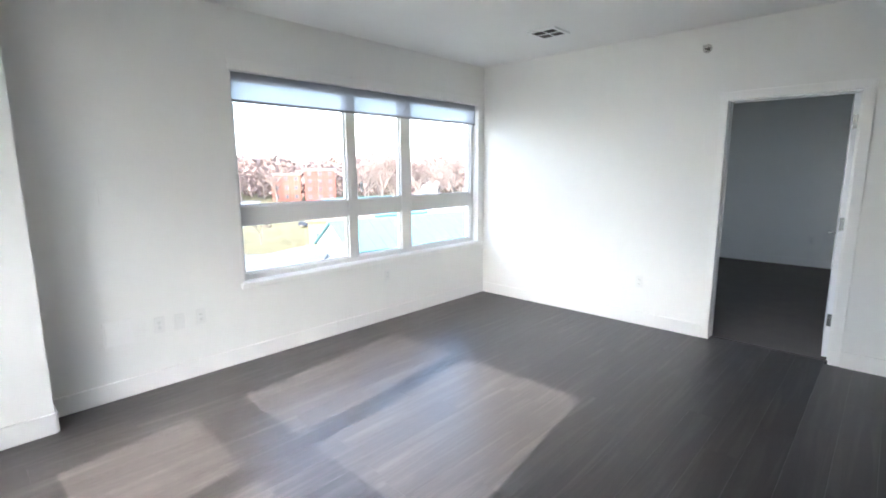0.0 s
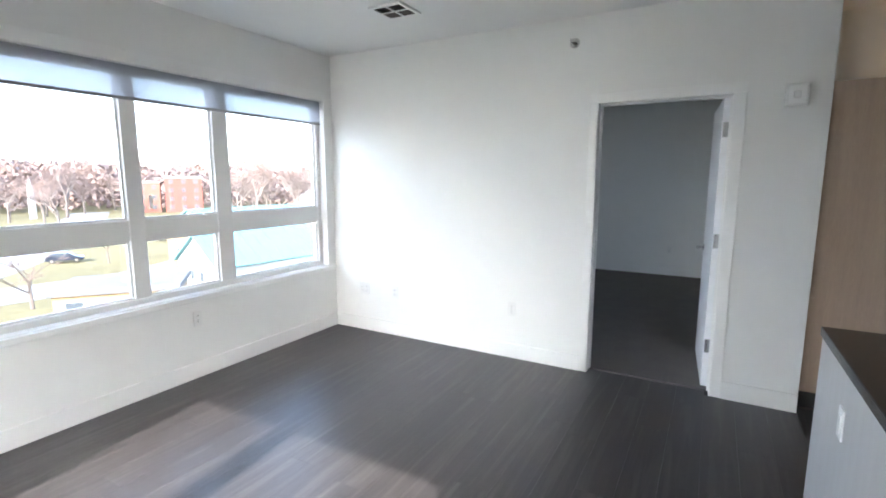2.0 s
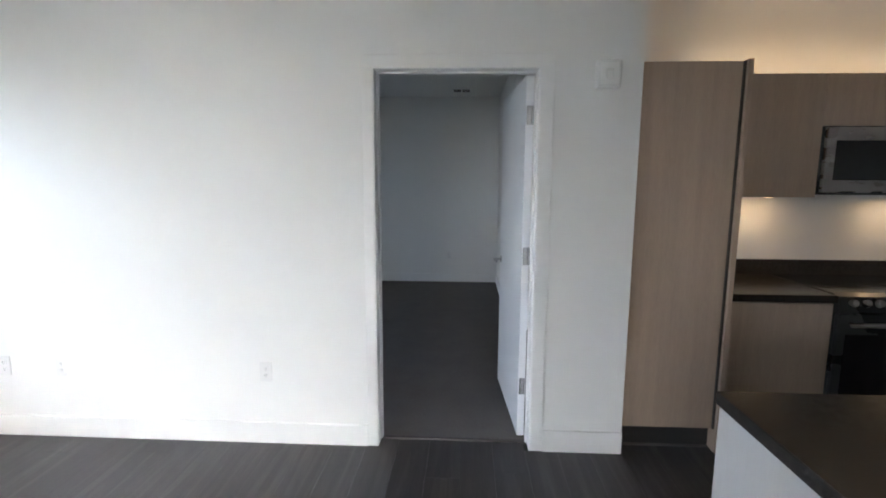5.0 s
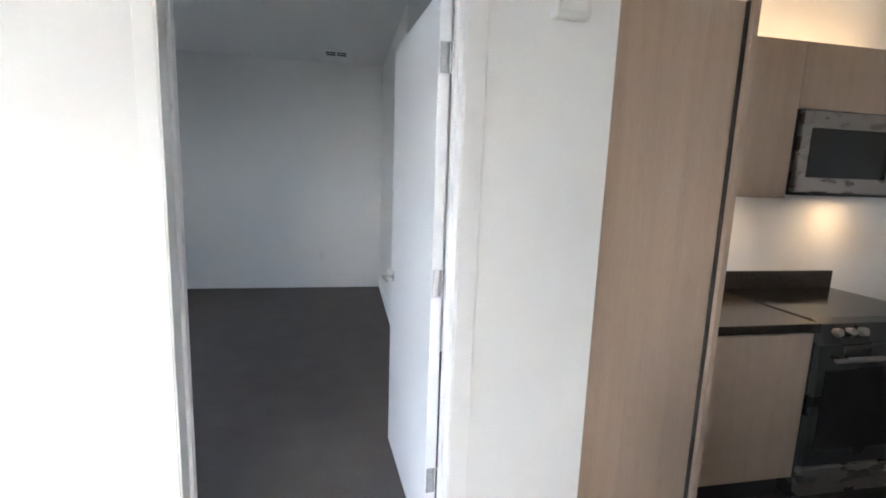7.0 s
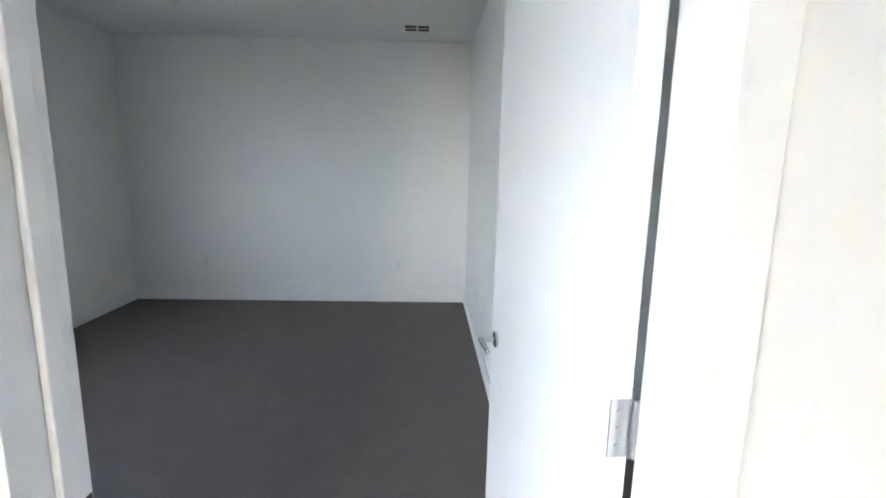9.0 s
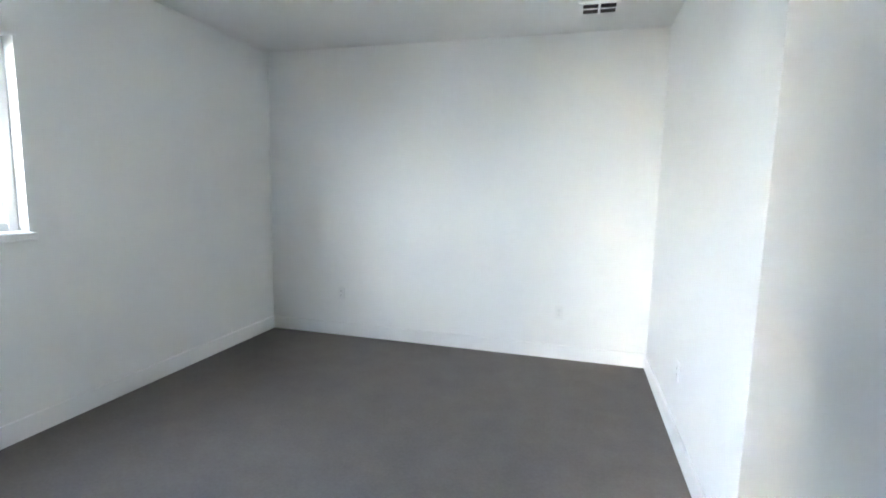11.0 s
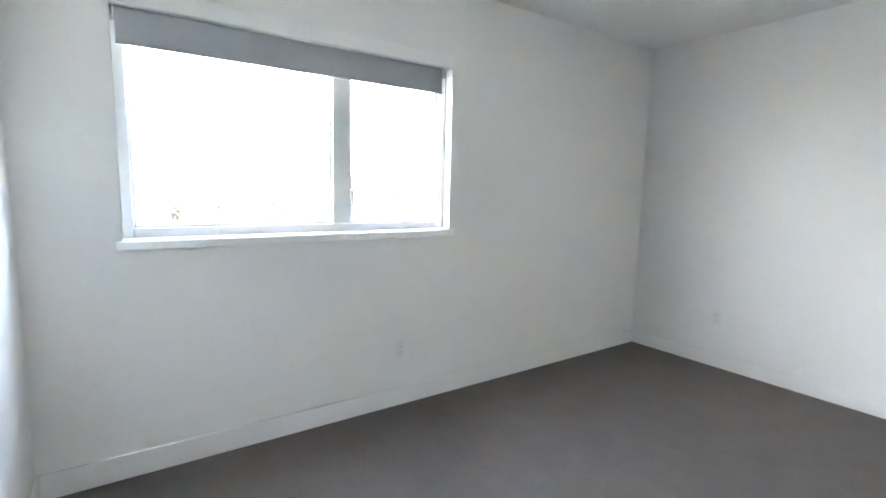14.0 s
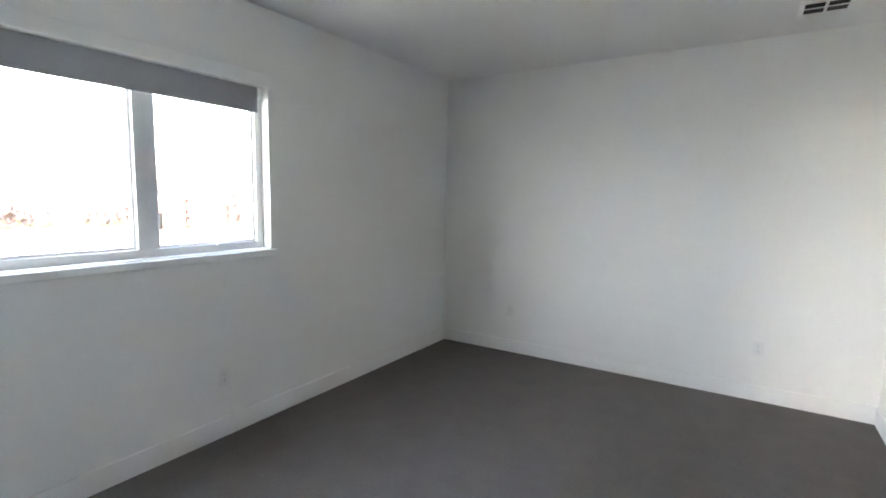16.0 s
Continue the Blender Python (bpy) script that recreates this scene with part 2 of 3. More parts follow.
structure("wall_bedroom_far", box(0.0, XN + 0.12, YB, YB + 0.12, 0, H), WALL, "white painted far wall of the bedroom")
structure("wall_bedroom_east", box(XN, XN + 0.12, YN, YB, 0, H), WALL, "white painted side wall of the bedroom")
structure("wall_nook_north", box(XN + 0.12, 4.7, YN, YN + 0.12, 0, H), WALL, "white painted wall of the recess by the door")
structure("wall_nook_east", box(4.7, 4.82, 0.9, YN + 0.12, 0, H), WALL, "white painted end wall of the recess")
structure("ceiling", box(-0.2, XE + 0.12, YS - 0.2, YB + 0.12, H, H + 0.15), CEIL, "flat white painted ceiling")
structure("floor_bedroom", box(0.0, 4.7, 0.09, YB, -0.05, 0.004), CARPET, "grey brown short pile carpet")
floor = structure("floor", box(0.0, XE, YS, 0.78, -0.08, -0.009), SUBFLOOR, "dark wood plank floor")
structure("threshold_strip", box(DX0, DX1, 0.075, 0.1, -0.01, 0.009, 0.003), GROOVE, "thin dark strip between planks and carpet")

# baseboards
BH, BT = 0.125, 0.014


def baseboard(x0, x1, y0, y1):
    structure("baseboard", box(x0, x1, y0, y1, 0.0, BH, 0.003), TRIM, "white painted flat baseboard")


baseboard(0, BT, -4.31, -BT)
baseboard(BT, DX0 - 0.06, -BT, 0)
baseboard(DX1 + 0.075, 3.955, -BT, 0)
baseboard(0.22, 0.22 + BT, YS + BT, -4.31)
baseboard(0.0, 0.22, -4.31, -4.31 + BT)
baseboard(0.22 + BT, XE, YS, YS + BT)
baseboard(0, BT, PT + BT, YB - BT)
baseboard(0, XN, YB - BT, YB)
baseboard(XN - BT, XN, YN - BT, YB - BT)
baseboard(XN, 4.7, YN - BT, YN)
baseboard(0, DX0 - 0.06, PT, PT + BT)
baseboard(DX1 + 0.075, 3.86, PT, PT + BT)

# door frame: lining, stops and flat casings
df = thing("door_frame", ((DX0 + DX1) / 2, 0.08, 0), label="white painted door frame with flat casing", category="door frame", kind="structure")
part("jamb", box(DX0 - 0.018, DX0, -0.006, PT + 0.006, 0, DH + 0.018, 0.002), TRIM, df)
part("jamb", box(DX1, DX1 + 0.018, -0.006, PT + 0.006, 0, DH + 0.018, 0.002), TRIM, df)
part("head", box(DX0, DX1, -0.006, PT + 0.006, DH, DH + 0.018, 0.002), TRIM, df)
part("stop", box(DX0, DX0 + 0.012, 0.06, 0.095, 0.01, DH - 0.012, 0.002), TRIM, df)
part("stop", box(DX1 - 0.012, DX1, 0.06, 0.095, 0.01, DH - 0.012, 0.002), TRIM, df)
part("stop", box(DX0, DX1, 0.06, 0.095, DH - 0.012, DH, 0.002), TRIM, df)
for y0, y1 in ((-0.008, 0.0), (PT, PT + 0.008)):
    part("casing", box(DX0 - 0.062, DX0 - 0.006, y0, y1, 0, DH + 0.006, 0.003), TRIM, df)
    part("casing", box(DX1 + 0.006, DX1 + 0.075, y0, y1, 0, DH + 0.006, 0.003), TRIM, df)
    part("casing", box(DX0 - 0.062, DX1 + 0.075, y0, y1, DH + 0.006, DH + 0.07, 0.003), TRIM, df)
part("strike_plate", box(DX0 - 0.001, DX0 + 0.002, 0.098, 0.127, 0.915, 0.985, 0.001), GROOVE, df, "dark metal strike plate")

# door leaf, swung open into the bedroom; local y runs from the hinge
leaf = thing("door_leaf", (3.433, 0.131, 0), 4.2, label="white flush door, wide open, with chrome lever", category="door")
panel = part("panel", box(-0.042, 0.0, 0.006, 0.846, 0.012, DH - 0.006, 0.002), DOOR, leaf, local=True)
for hz in (0.32, 1.09, 1.86):
    hinge = part("hinge", box(-0.036, -0.004, 0.0035, 0.0065, hz - 0.05, hz + 0.05, 0.001), CHROME, leaf, "chrome butt hinge", local=True)
    part("knuckle", rod((0.004, 0.0, hz - 0.05), (0.004, 0.0, hz + 0.05), 0.006, bevel=0.001), CHROME, hinge, local=True)
    for k in (-0.03, 0.0, 0.03):
        part("screw", rod((-0.02, 0.002, hz + k), (-0.02, 0.0037, hz + k), 0.004, seg=10), CHROME, hinge, local=True)
for side in (-1, 1):
    x = -0.042 if side < 0 else 0.0
    part("rosette", rod((x, 0.77, 0.95), (x + side * 0.009, 0.77, 0.95), 0.026, seg=28, bevel=0.002), CHROME, leaf, "round chrome rosette", local=True)
    lever = rod((x + side * 0.009, 0.77, 0.95), (x + side * 0.055, 0.77, 0.95), 0.009, bevel=0.002)
    lever = rod((x + side * 0.05, 0.776, 0.95), (x + side * 0.05, 0.665, 0.95), 0.0095, 0.0075, bevel=0.003, bm=lever)
    part("lever", lever, CHROME, leaf, "chrome lever handle", local=True)
latch = part("latch_plate", box(-0.034, -0.008, 0.8455, 0.8475, 0.92, 0.98, 0.0008), CHROME, leaf, "chrome latch plate", local=True)
part("latch_bolt", box(-0.028, -0.014, 0.8475, 0.855, 0.94, 0.96, 0.002), CHROME, latch, local=True)

# ---------------------------------------------------------------- windows


def window(name, axis, u0, u1, z0, z1, wall, out, posts, rails, fw, label, crank=()):
    """A vinyl window set back in its opening. posts: (u0, u1) mullions; rails: (z0, z1) transoms over the full width."""
    d0, d1 = wall + out * 0.075, wall + out * 0.155

    def b(ua, ub, za, zb, da=d0, db=d1, bevel=0.004):
        lo, hi = min(da, db), max(da, db)
        return box(lo, hi, ua, ub, za, zb, bevel) if axis == "y" else box(ua, ub, lo, hi, za, zb, bevel)

    mid = (u0 + u1) / 2
    w = thing(name, (wall, mid, z0) if axis == "y" else (mid, wall, z0), label=label, category="window", kind="structure")
    part("frame_stile", b(u0, u0 + fw, z0, z1), PVC, w)
    part("frame_stile", b(u1 - fw, u1, z0, z1), PVC, w)
    part("frame_rail", b(u0 + fw, u1 - fw, z0, z0 + fw), PVC, w)
    part("frame_rail", b(u0 + fw, u1 - fw, z1 - fw, z1), PVC, w)
    cols = [u0 + fw] + [c for p in posts for c in p] + [u1 - fw]
    rows = [z0 + fw] + [c for r in rails for c in r] + [z1 - fw]
    for p in posts:
        part("mullion", b(p[0], p[1], z0 + fw, z1 - fw), PVC, w)
    for i in range(0, len(cols), 2):
        for r in rails:
            part("transom", b(cols[i], cols[i + 1], r[0], r[1], d0 + out * 0.003, d1 - out * 0.003), PVC, w)
        for j in range(0, len(rows), 2):
            ua, ub, za, zb = cols[i], cols[i + 1], rows[j], rows[j + 1]
            pane = part("pane", b(ua, ub, za, zb, wall + out * 0.118, wall + out * 0.124, 0), GLASS, w, "clear window glass")
            pane.visible_shadow = False
            for q in ((ua, ua + 0.014, za, zb), (ub - 0.014, ub, za, zb), (ua + 0.014, ub - 0.014, za, za + 0.014), (ua + 0.014, ub - 0.014, zb - 0.014, zb)):
                part("glazing_bead", b(*q, wall + out * 0.1, wall + out * 0.117, 0.002), PVC, w)
    for (u, z, vertical) in crank:
        if vertical:
            part("latch", b(u - 0.008, u + 0.008, z - 0.045, z + 0.045, wall + out * 0.05, d0, 0.004), PLASTIC, w, "white latch lever")
        else:
            part("crank", b(u - 0.055, u + 0.055, z, z + 0.018, wall + out * 0.045, d0, 0.006), PLASTIC, w, "white folding crank handle")
    s0, s1 = wall - out * 0.028, d0
    part("window_sill", b(u0 - 0.03, u1 + (0.03 if u1 > -0.1 else 0.09), z0 - 0.045, z0 - 0.002, s0, wall, 0.005), TRIM, w, "white painted sill nosing")
    part("sill_board", b(u0 + 0.002, u1 - 0.002, z0 - 0.033, z0 + 0.004, wall, d0, 0.001), TRIM, w)
    return w


window("window_1", "y", *WIN_A, 0.0, -1, ((-1.95, -1.845), (-1.275, -1.14)), ((1.095, 1.24),), 0.045, "wide white six-pane window over a painted sill", ((-1.35, 1.243, False), (-1.80, 1.36, True)))
window("window_2", "y", *WIN_B, 0.0, -1, ((1.552, 1.665),), (), 0.05, "white two-pane window over a painted sill", ((2.05, 1.203, False), (1.665, 1.36, True)))
window("window_3", "x", *WIN_C, YS, -1, ((1.64, 1.77),), ((1.095, 1.24),), 0.045, "white four-pane window letting the sun in")


def roller_shade(u0, u1, top, bottom, axis, wall, out, fabric, rail, label):
    d = wall + out * 0.03

    def b(ua, ub, za, zb, da, db, bevel=0.0):
        lo, hi = min(da, db), max(da, db)
        return box(lo, hi, ua, ub, za, zb, bevel) if axis == "y" else box(ua, ub, lo, hi, za, zb, bevel)

    mid = (u0 + u1) / 2
    s = thing("roller_shade", (d, mid, top) if axis == "y" else (mid, d, top), label=label, category="roller shade")
    part("fabric", b(u0, u1, bottom, top, d, d - out * 0.0012), fabric, s)
    part("hem_bar", b(u0, u1, bottom - 0.022, bottom, d - 0.007, d + 0.007, 0.003), rail, s, "hem bar along the lower edge")
    a, e = ((d, u0, top - 0.03), (d, u1, top - 0.03)) if axis == "y" else ((u0, d, top - 0.03), (u1, d, top - 0.03))
    off = Vector((out * 0.026, 0, 0)) if axis == "y" else Vector((0, out * 0.026, 0))
    part("roller_tube", rod(Vector(a) + off, Vector(e) + off, 0.022), fabric, s)
    for u in (u0 - 0.012, u1 + 0.002):
        part("bracket", b(u, u + 0.01, top - 0.06, top - 0.002, d - 0.03, d + 0.02, 0.002), PLASTIC, s)
    return s


HEM = material("grey hem bar", (0.33, 0.32, 0.31), 0.5)
roller_shade(-3.015, -0.14, 2.256, 2.055, "y", 0.0, -1, SHEER, HEM, "sheer grey-white roller shade, rolled most of the way up")
roller_shade(0.52, 2.285, 2.198, 2.06, "y", 0.0, -1, GREYSHADE, GREYSHADE, "grey blackout roller shade, rolled most of the way up")
roller_shade(0.86, 2.84, 2.256, 2.055, "x", YS, -1, SHEER, HEM, "sheer grey-white roller shade, rolled most of the way up")
structure("trim", box(0.0, 0.012, -3.045, -0.09, 2.262, 2.345, 0.003), TRIM, "white head trim over the window")
structure("trim", box(0.0, 0.012, 0.50, 2.36, 2.204, 2.287, 0.003), TRIM, "white head trim over the window")

# ---------------------------------------------------------------- kitchen
CY = 0.776   # backs of the units


def pantry():
    p = thing("pantry_cabinet", (4.24, 0.4, 0), label="tall taupe wood veneer pantry with a dark finger pull", category="cabinet")
    part("carcass", box(3.9558, 4.48, 0.076, CY, 0.13, 2.115, 0.001), VENEER, p)
    part("door", box(3.9558, 4.468, 0.054, 0.074, 0.135, 2.115, 0.0015), VENEER, p)
    part("pull_channel", box(4.469, 4.4795, 0.044, 0.075, 0.135, 2.115, 0.001), GROOVE, p, "full-height dark aluminium finger pull")
    part("end_panel", box(4.4805, 4.505, 0.026, CY, 0.0, 2.122, 0.001), VENEER, p)
    part("toe_kick", box(3.9558, 4.48, 0.11, 0.125, 0.0, 0.13), KICK, p, "dark toe kick")


def base_cabinet(x0, x1):
    c = thing("base_cabinet", ((x0 + x1) / 2, 0.4, 0), label="taupe wood veneer base cabinet under the dark counter", category="cabinet")
    part("carcass", box(x0, x1, 0.192, CY, 0.13, 0.846, 0.001), VENEER, c)
    part("door", box(x0 + 0.002, x1 - 0.002, 0.171, 0.19, 0.135, 0.835, 0.0015), VENEER, c)
    part("pull_channel", box(x0 + 0.002, x1 - 0.002, 0.185, 0.195, 0.836, 0.845), GROOVE, c)
    part("toe_kick", box(x0, x1, 0.24, 0.255, 0.0, 0.13), KICK, c, "dark toe kick")


def upper_cabinet(x0, x1, z0, z1, y0, doors=1):
    c = thing("upper_cabinet", ((x0 + x1) / 2, 0.6, z0), label="taupe wood veneer wall cabinet lit from below", category="cabinet")
    part("carcass", box(x0, x1, y0 + 0.021, CY, z0, z1, 0.001), VENEER, c)
    w = (x1 - x0) / doors
    for i in range(doors):
        part("door", box(x0 + i * w + 0.0006, x0 + (i + 1) * w - 0.0006, y0, y0 + 0.019, z0 - 0.004, z1 + 0.002, 0.0015), VENEER, c)


pantry()
base_cabinet(4.507, 5.14)
upper_cabinet(4.507, 5.15, 1.425, 2.13, 0.43)
upper_cabinet(5.152, 5.912, 1.842, 2.13, 0.43)
top = thing("countertop", (4.82, 0.46, 0.85), label="dark brown quartz kitchen countertop with low upstand", category="countertop")
part("slab", box(4.507, 5.143, 0.148, CY, 0.848, 0.888, 0.003), STONE, top)
part("upstand", box(4.507, 5.143, CY - 0.018, CY + 0.002, 0.8885, 0.992, 0.002), STONE, top)
structure("backsplash", box(5.144, 5.92, 0.762, 0.779, 0.2, 0.992, 0.002), STONE, "dark quartz upstand behind the range")


def microwave():
    x0, x1, y0, z0, z1 = 5.155, 5.910, 0.405, 1.437, 1.837
    m = thing("microwave", ((x0 + x1) / 2, 0.6, z0), label="stainless over-the-range microwave with black glass", category="microwave")
    part("body", box(x0, x1, y0 + 0.03, CY, z0, z1, 0.003), ENAMEL, m)
    d = part("door", box(x0 + 0.012, x1 - 0.17, y0, y0 + 0.028, z0 + 0.014, z1 - 0.008, 0.006), STEEL, m, "brushed stainless door frame")
    part("glass", box(x0 + 0.065, x1 - 0.215, y0 - 0.003, y0 + 0.004, z0 + 0.085, z1 - 0.085, 0.004), BLACK, d, "black tinted glass")
    part("control_panel", box(x1 - 0.168, x1 - 0.004, y0, y0 + 0.028, z0 + 0.014, z1 - 0.008, 0.005), BLACK, m, "black control panel")
    part("vent_strip", box(x0 + 0.01, x1 - 0.01, y0 + 0.004, y0 + 0.03, z0, z0 + 0.012, 0.002), ENAMEL, m)
    h = part("handle", rod((x1 - 0.192, y0 - 0.035, z0 + 0.05), (x1 - 0.192, y0 - 0.035, z1 - 0.05), 0.009, bevel=0.002), STEEL, m, "steel bar handle")
    for z in (z0 + 0.07, z1 - 0.07):
        part("standoff", rod((x1 - 0.192, y0 - 0.035, z), (x1 - 0.192, y0 + 0.002, z), 0.006), STEEL, h)


def kitchen_range():
    x0, x1, y0 = 5.147, 5.907, 0.13
    r = thing("kitchen_range", ((x0 + x1) / 2, 0.45, 0), label="stainless slide-in range with black glass door and knobs", category="range")
    part("body", box(x0, x1, y0 + 0.045, 0.75, 0.03, 0.875, 0.003), ENAMEL, r)
    part("cooktop", box(x0 - 0.003, x1 + 0.003, y0 + 0.08, 0.758, 0.876, 0.893, 0.004), BLACK, r, "black ceramic glass cooktop")
    bm = bmesh.new()
    prof = [(y0 + 0.005, 0.79), (y0, 0.80), (y0 + 0.03, 0.882), (y0 + 0.078, 0.896), (y0 + 0.078, 0.79)]
    ends = [[bm.verts.new((x, y, z)) for y, z in prof] for x in (x0, x1)]
    bm.faces.new(ends[0])
    bm.faces.new(ends[1][::-1])
    for i in range(5):
        j = (i + 1) % 5
        bm.faces.new((ends[0][i], ends[1][i], ends[1][j], ends[0][j]))
    part("control_panel", bm, ENAMEL, r, "dark front control panel")
    for kx in (0.07, 0.14, 0.21, 0.55, 0.62, 0.69):
        a = Vector((x0 + kx, y0 + 0.016, 0.845))
        n = Vector((0, -0.94, 0.34))
        part("knob", rod(a, a + n * 0.03, 0.021, 0.018, bevel=0.003), STEEL, r, "steel knob")
    d = part("oven_door", box(x0 + 0.006, x1 - 0.006, y0 + 0.012, y0 + 0.045, 0.2, 0.785, 0.006), ENAMEL, r)
    part("door_glass", box(x0 + 0.05, x1 - 0.05, y0 + 0.007, y0 + 0.016, 0.28, 0.67, 0.003), BLACK, d)
    h = part("handle", rod((x0 + 0.04, y0 - 0.035, 0.735), (x1 - 0.04, y0 - 0.035, 0.735), 0.012, bevel=0.003), STEEL, r, "steel bar handle")
    for x in (x0 + 0.07, x1 - 0.07):
        part("standoff", rod((x, y0 - 0.035, 0.735), (x, y0 + 0.016, 0.735), 0.008), STEEL, h)
    part("drawer", box(x0 + 0.006, x1 - 0.006, y0 + 0.012, y0 + 0.044, 0.05, 0.19, 0.005), STEEL, r)
    for x in (x0 + 0.05, x1 - 0.05):
        for y in (0.22, 0.7):
            part("foot", rod((x, y, -0.002), (x, y, 0.03), 0.018), ENAMEL, r)


microwave()
kitchen_range()
for px in (4.99,):
    p = thing("puck_light", (px, 0.60, 1.425), label="small round warm under-cabinet light", category="light")
    part("housing", rod((px, 0.60, 1.4145), (px, 0.60, 1.4245), 0.034, bevel=0.002), STEEL, p)
    part("lens", rod((px, 0.60, 1.4135), (px, 0.60, 1.4143), 0.026), LAMP, p, "glowing warm lens")
strip = thing("cove_light", (5.2, 0.62, 2.132), label="warm light strip on top of the wall cabinets", category="light")
part("channel", box(4.52, 5.9, 0.605, 0.635, 2.133, 2.148), CHROME, strip)
part("strip", box(4.52, 5.9, 0.61, 0.63, 2.1485, 2.153), LAMP, strip, "glowing warm strip")

isl = thing("kitchen_island", (4.3, -2.2, 0), label="grey laminate kitchen island under a dark quartz top", category="island")
part("end_panel", box(3.840, 3.888, -3.29, -1.16, 0.0, 0.848, 0.001), GREIGE, isl)
part("body", box(3.89, 4.7, -3.27, -1.18, 0.1, 0.848, 0.001), VENEER, isl)
part("toe_kick", box(3.89, 4.64, -3.25, -1.24, 0.0, 0.1), KICK, isl)
part("worktop", box(3.832, 4.75, -3.31, -1.15, 0.849, 0.889, 0.003), STONE, isl, "polished dark quartz worktop")

# ---------------------------------------------------------------- small fixtures, local: x along the wall, -y out of it, z up


def outlet(gangs=1, blank=False, label="white plastic wall outlet with cover plate", category="outlet"):
    o = thing("wall_outlet", (0, 0, 0), label=label, category=category)
    w = 0.035 + 0.023 * (gangs - 1)
    part("cover_plate", box(-w, w, -0.006, 0, -0.0575, 0.0575, 0.0025), PLASTIC, o, local=True)
    for g in range(gangs):
        x = (g - (gangs - 1) / 2) * 0.046
        if blank:
            part("rocker", box(x - 0.016, x + 0.016, -0.0095, -0.004, -0.033, 0.033, 0.0015), PLASTIC, o, local=True)
            continue
        for z in (-0.02, 0.02):
            f = part("receptacle", box(x - 0.0165, x + 0.0165, -0.008, -0.004, z - 0.0145, z + 0.0145, 0.001), PLASTIC, o, local=True)
            for sx in (-0.006, 0.006):
                part("slot", box(x + sx - 0.001, x + sx + 0.001, -0.0085, -0.0079, z - 0.002, z + 0.007), SLOT, f, local=True)
            part("ground_hole", rod((x, -0.0085, z - 0.008), (x, -0.0079, z - 0.008), 0.0022, seg=10), SLOT, f, local=True)
    part("screw", rod((0, -0.0066, 0), (0, -0.0058, 0), 0.003, seg=10), PLASTIC, o, local=True)
    return o


one = outlet()
one.matrix_basis = pose(1.95, 0, 0.428)
for m in (pose(0.744, 0, 0.43), pose(0.76, YB, 0.416), pose(2.82, YB, 0.41), pose(0, -1.562, 0.465, 0, 0, 90), pose(0, -3.662, 0.45, 0, 0, 90),
          pose(0, -3.382, 0.45, 0, 0, 90), pose(0, 1.972, 0.38, 0, 0, 90), pose(XN, 3.35, 0.42, 0, 0, -90), pose(4.78, 0.78, 1.12)):
    copy_thing(one, m)
two = outlet(2)
two.matrix_basis = pose(0.373, 0, 0.426)
sw = outlet(1, True, "white rocker wall plate", "wall plate")
sw.matrix_basis = pose(0, -3.53, 0.445, 0, 0, 90)
copy_thing(sw, pose(3.840, -1.63, 0.66, 0, 0, -90))


def media_panel(name, w, h, m, label, mat):
    o = thing(name, (0, 0, 0), label=label, category="panel")
    part("frame", box(-w / 2, w / 2, -0.006, 0, -h / 2, h / 2, 0.002), mat, o, local=True)
    part("cover", box(-w / 2 + 0.012, w / 2 - 0.012, -0.011, -0.005, -h / 2 + 0.012, h / 2 - 0.012, 0.002), mat, o, local=True)
    o.matrix_basis = m


media_panel("media_panel", 0.17, 0.17, pose(0, -3.91, 0.455, 0, 0, 90), "square white plastic media box cover", TRIM)
media_panel("wall_panel", 0.12, 0.17, pose(0, -3.865, 1.40, 0, 0, 90), "flat white painted access cover", WALL)

al = thing("alarm_strobe", (3.776, 0, 2.037), label="white plastic fire alarm sounder on the wall", category="alarm")
part("housing", box(3.714, 3.838, -0.045, 0, 1.968, 2.106, 0.012, 3), PLASTIC, al)
part("lens", box(3.757, 3.795, -0.06, -0.043, 2.015, 2.059, 0.006), PLASTIC, al, "clear strobe lens")
part("face", box(3.732, 3.82, -0.049, -0.044, 1.985, 2.09, 0.004), TRIM, al)

sp = thing("fire_sprinkler", (2.396, 0, 2.519), label="chrome sidewall sprinkler head with round escutcheon", category="sprinkler")
part("escutcheon", rod((2.396, 0, 2.519), (2.396, -0.014, 2.519), 0.038, 0.03, 28, bevel=0.002), CHROME, sp)
part("body", rod((2.396, -0.014, 2.519), (2.396, -0.045, 2.519), 0.013, bevel=0.002), GROOVE, sp)
for dx in (-0.012, 0.012):
    part("arm", rod((2.396 + dx, -0.04, 2.519), (2.396 + dx * 0.4, -0.07, 2.519), 0.003), CHROME, sp)
part("deflector", box(2.378, 2.414, -0.074, -0.07, 2.508, 2.534, 0.001), CHROME, sp)


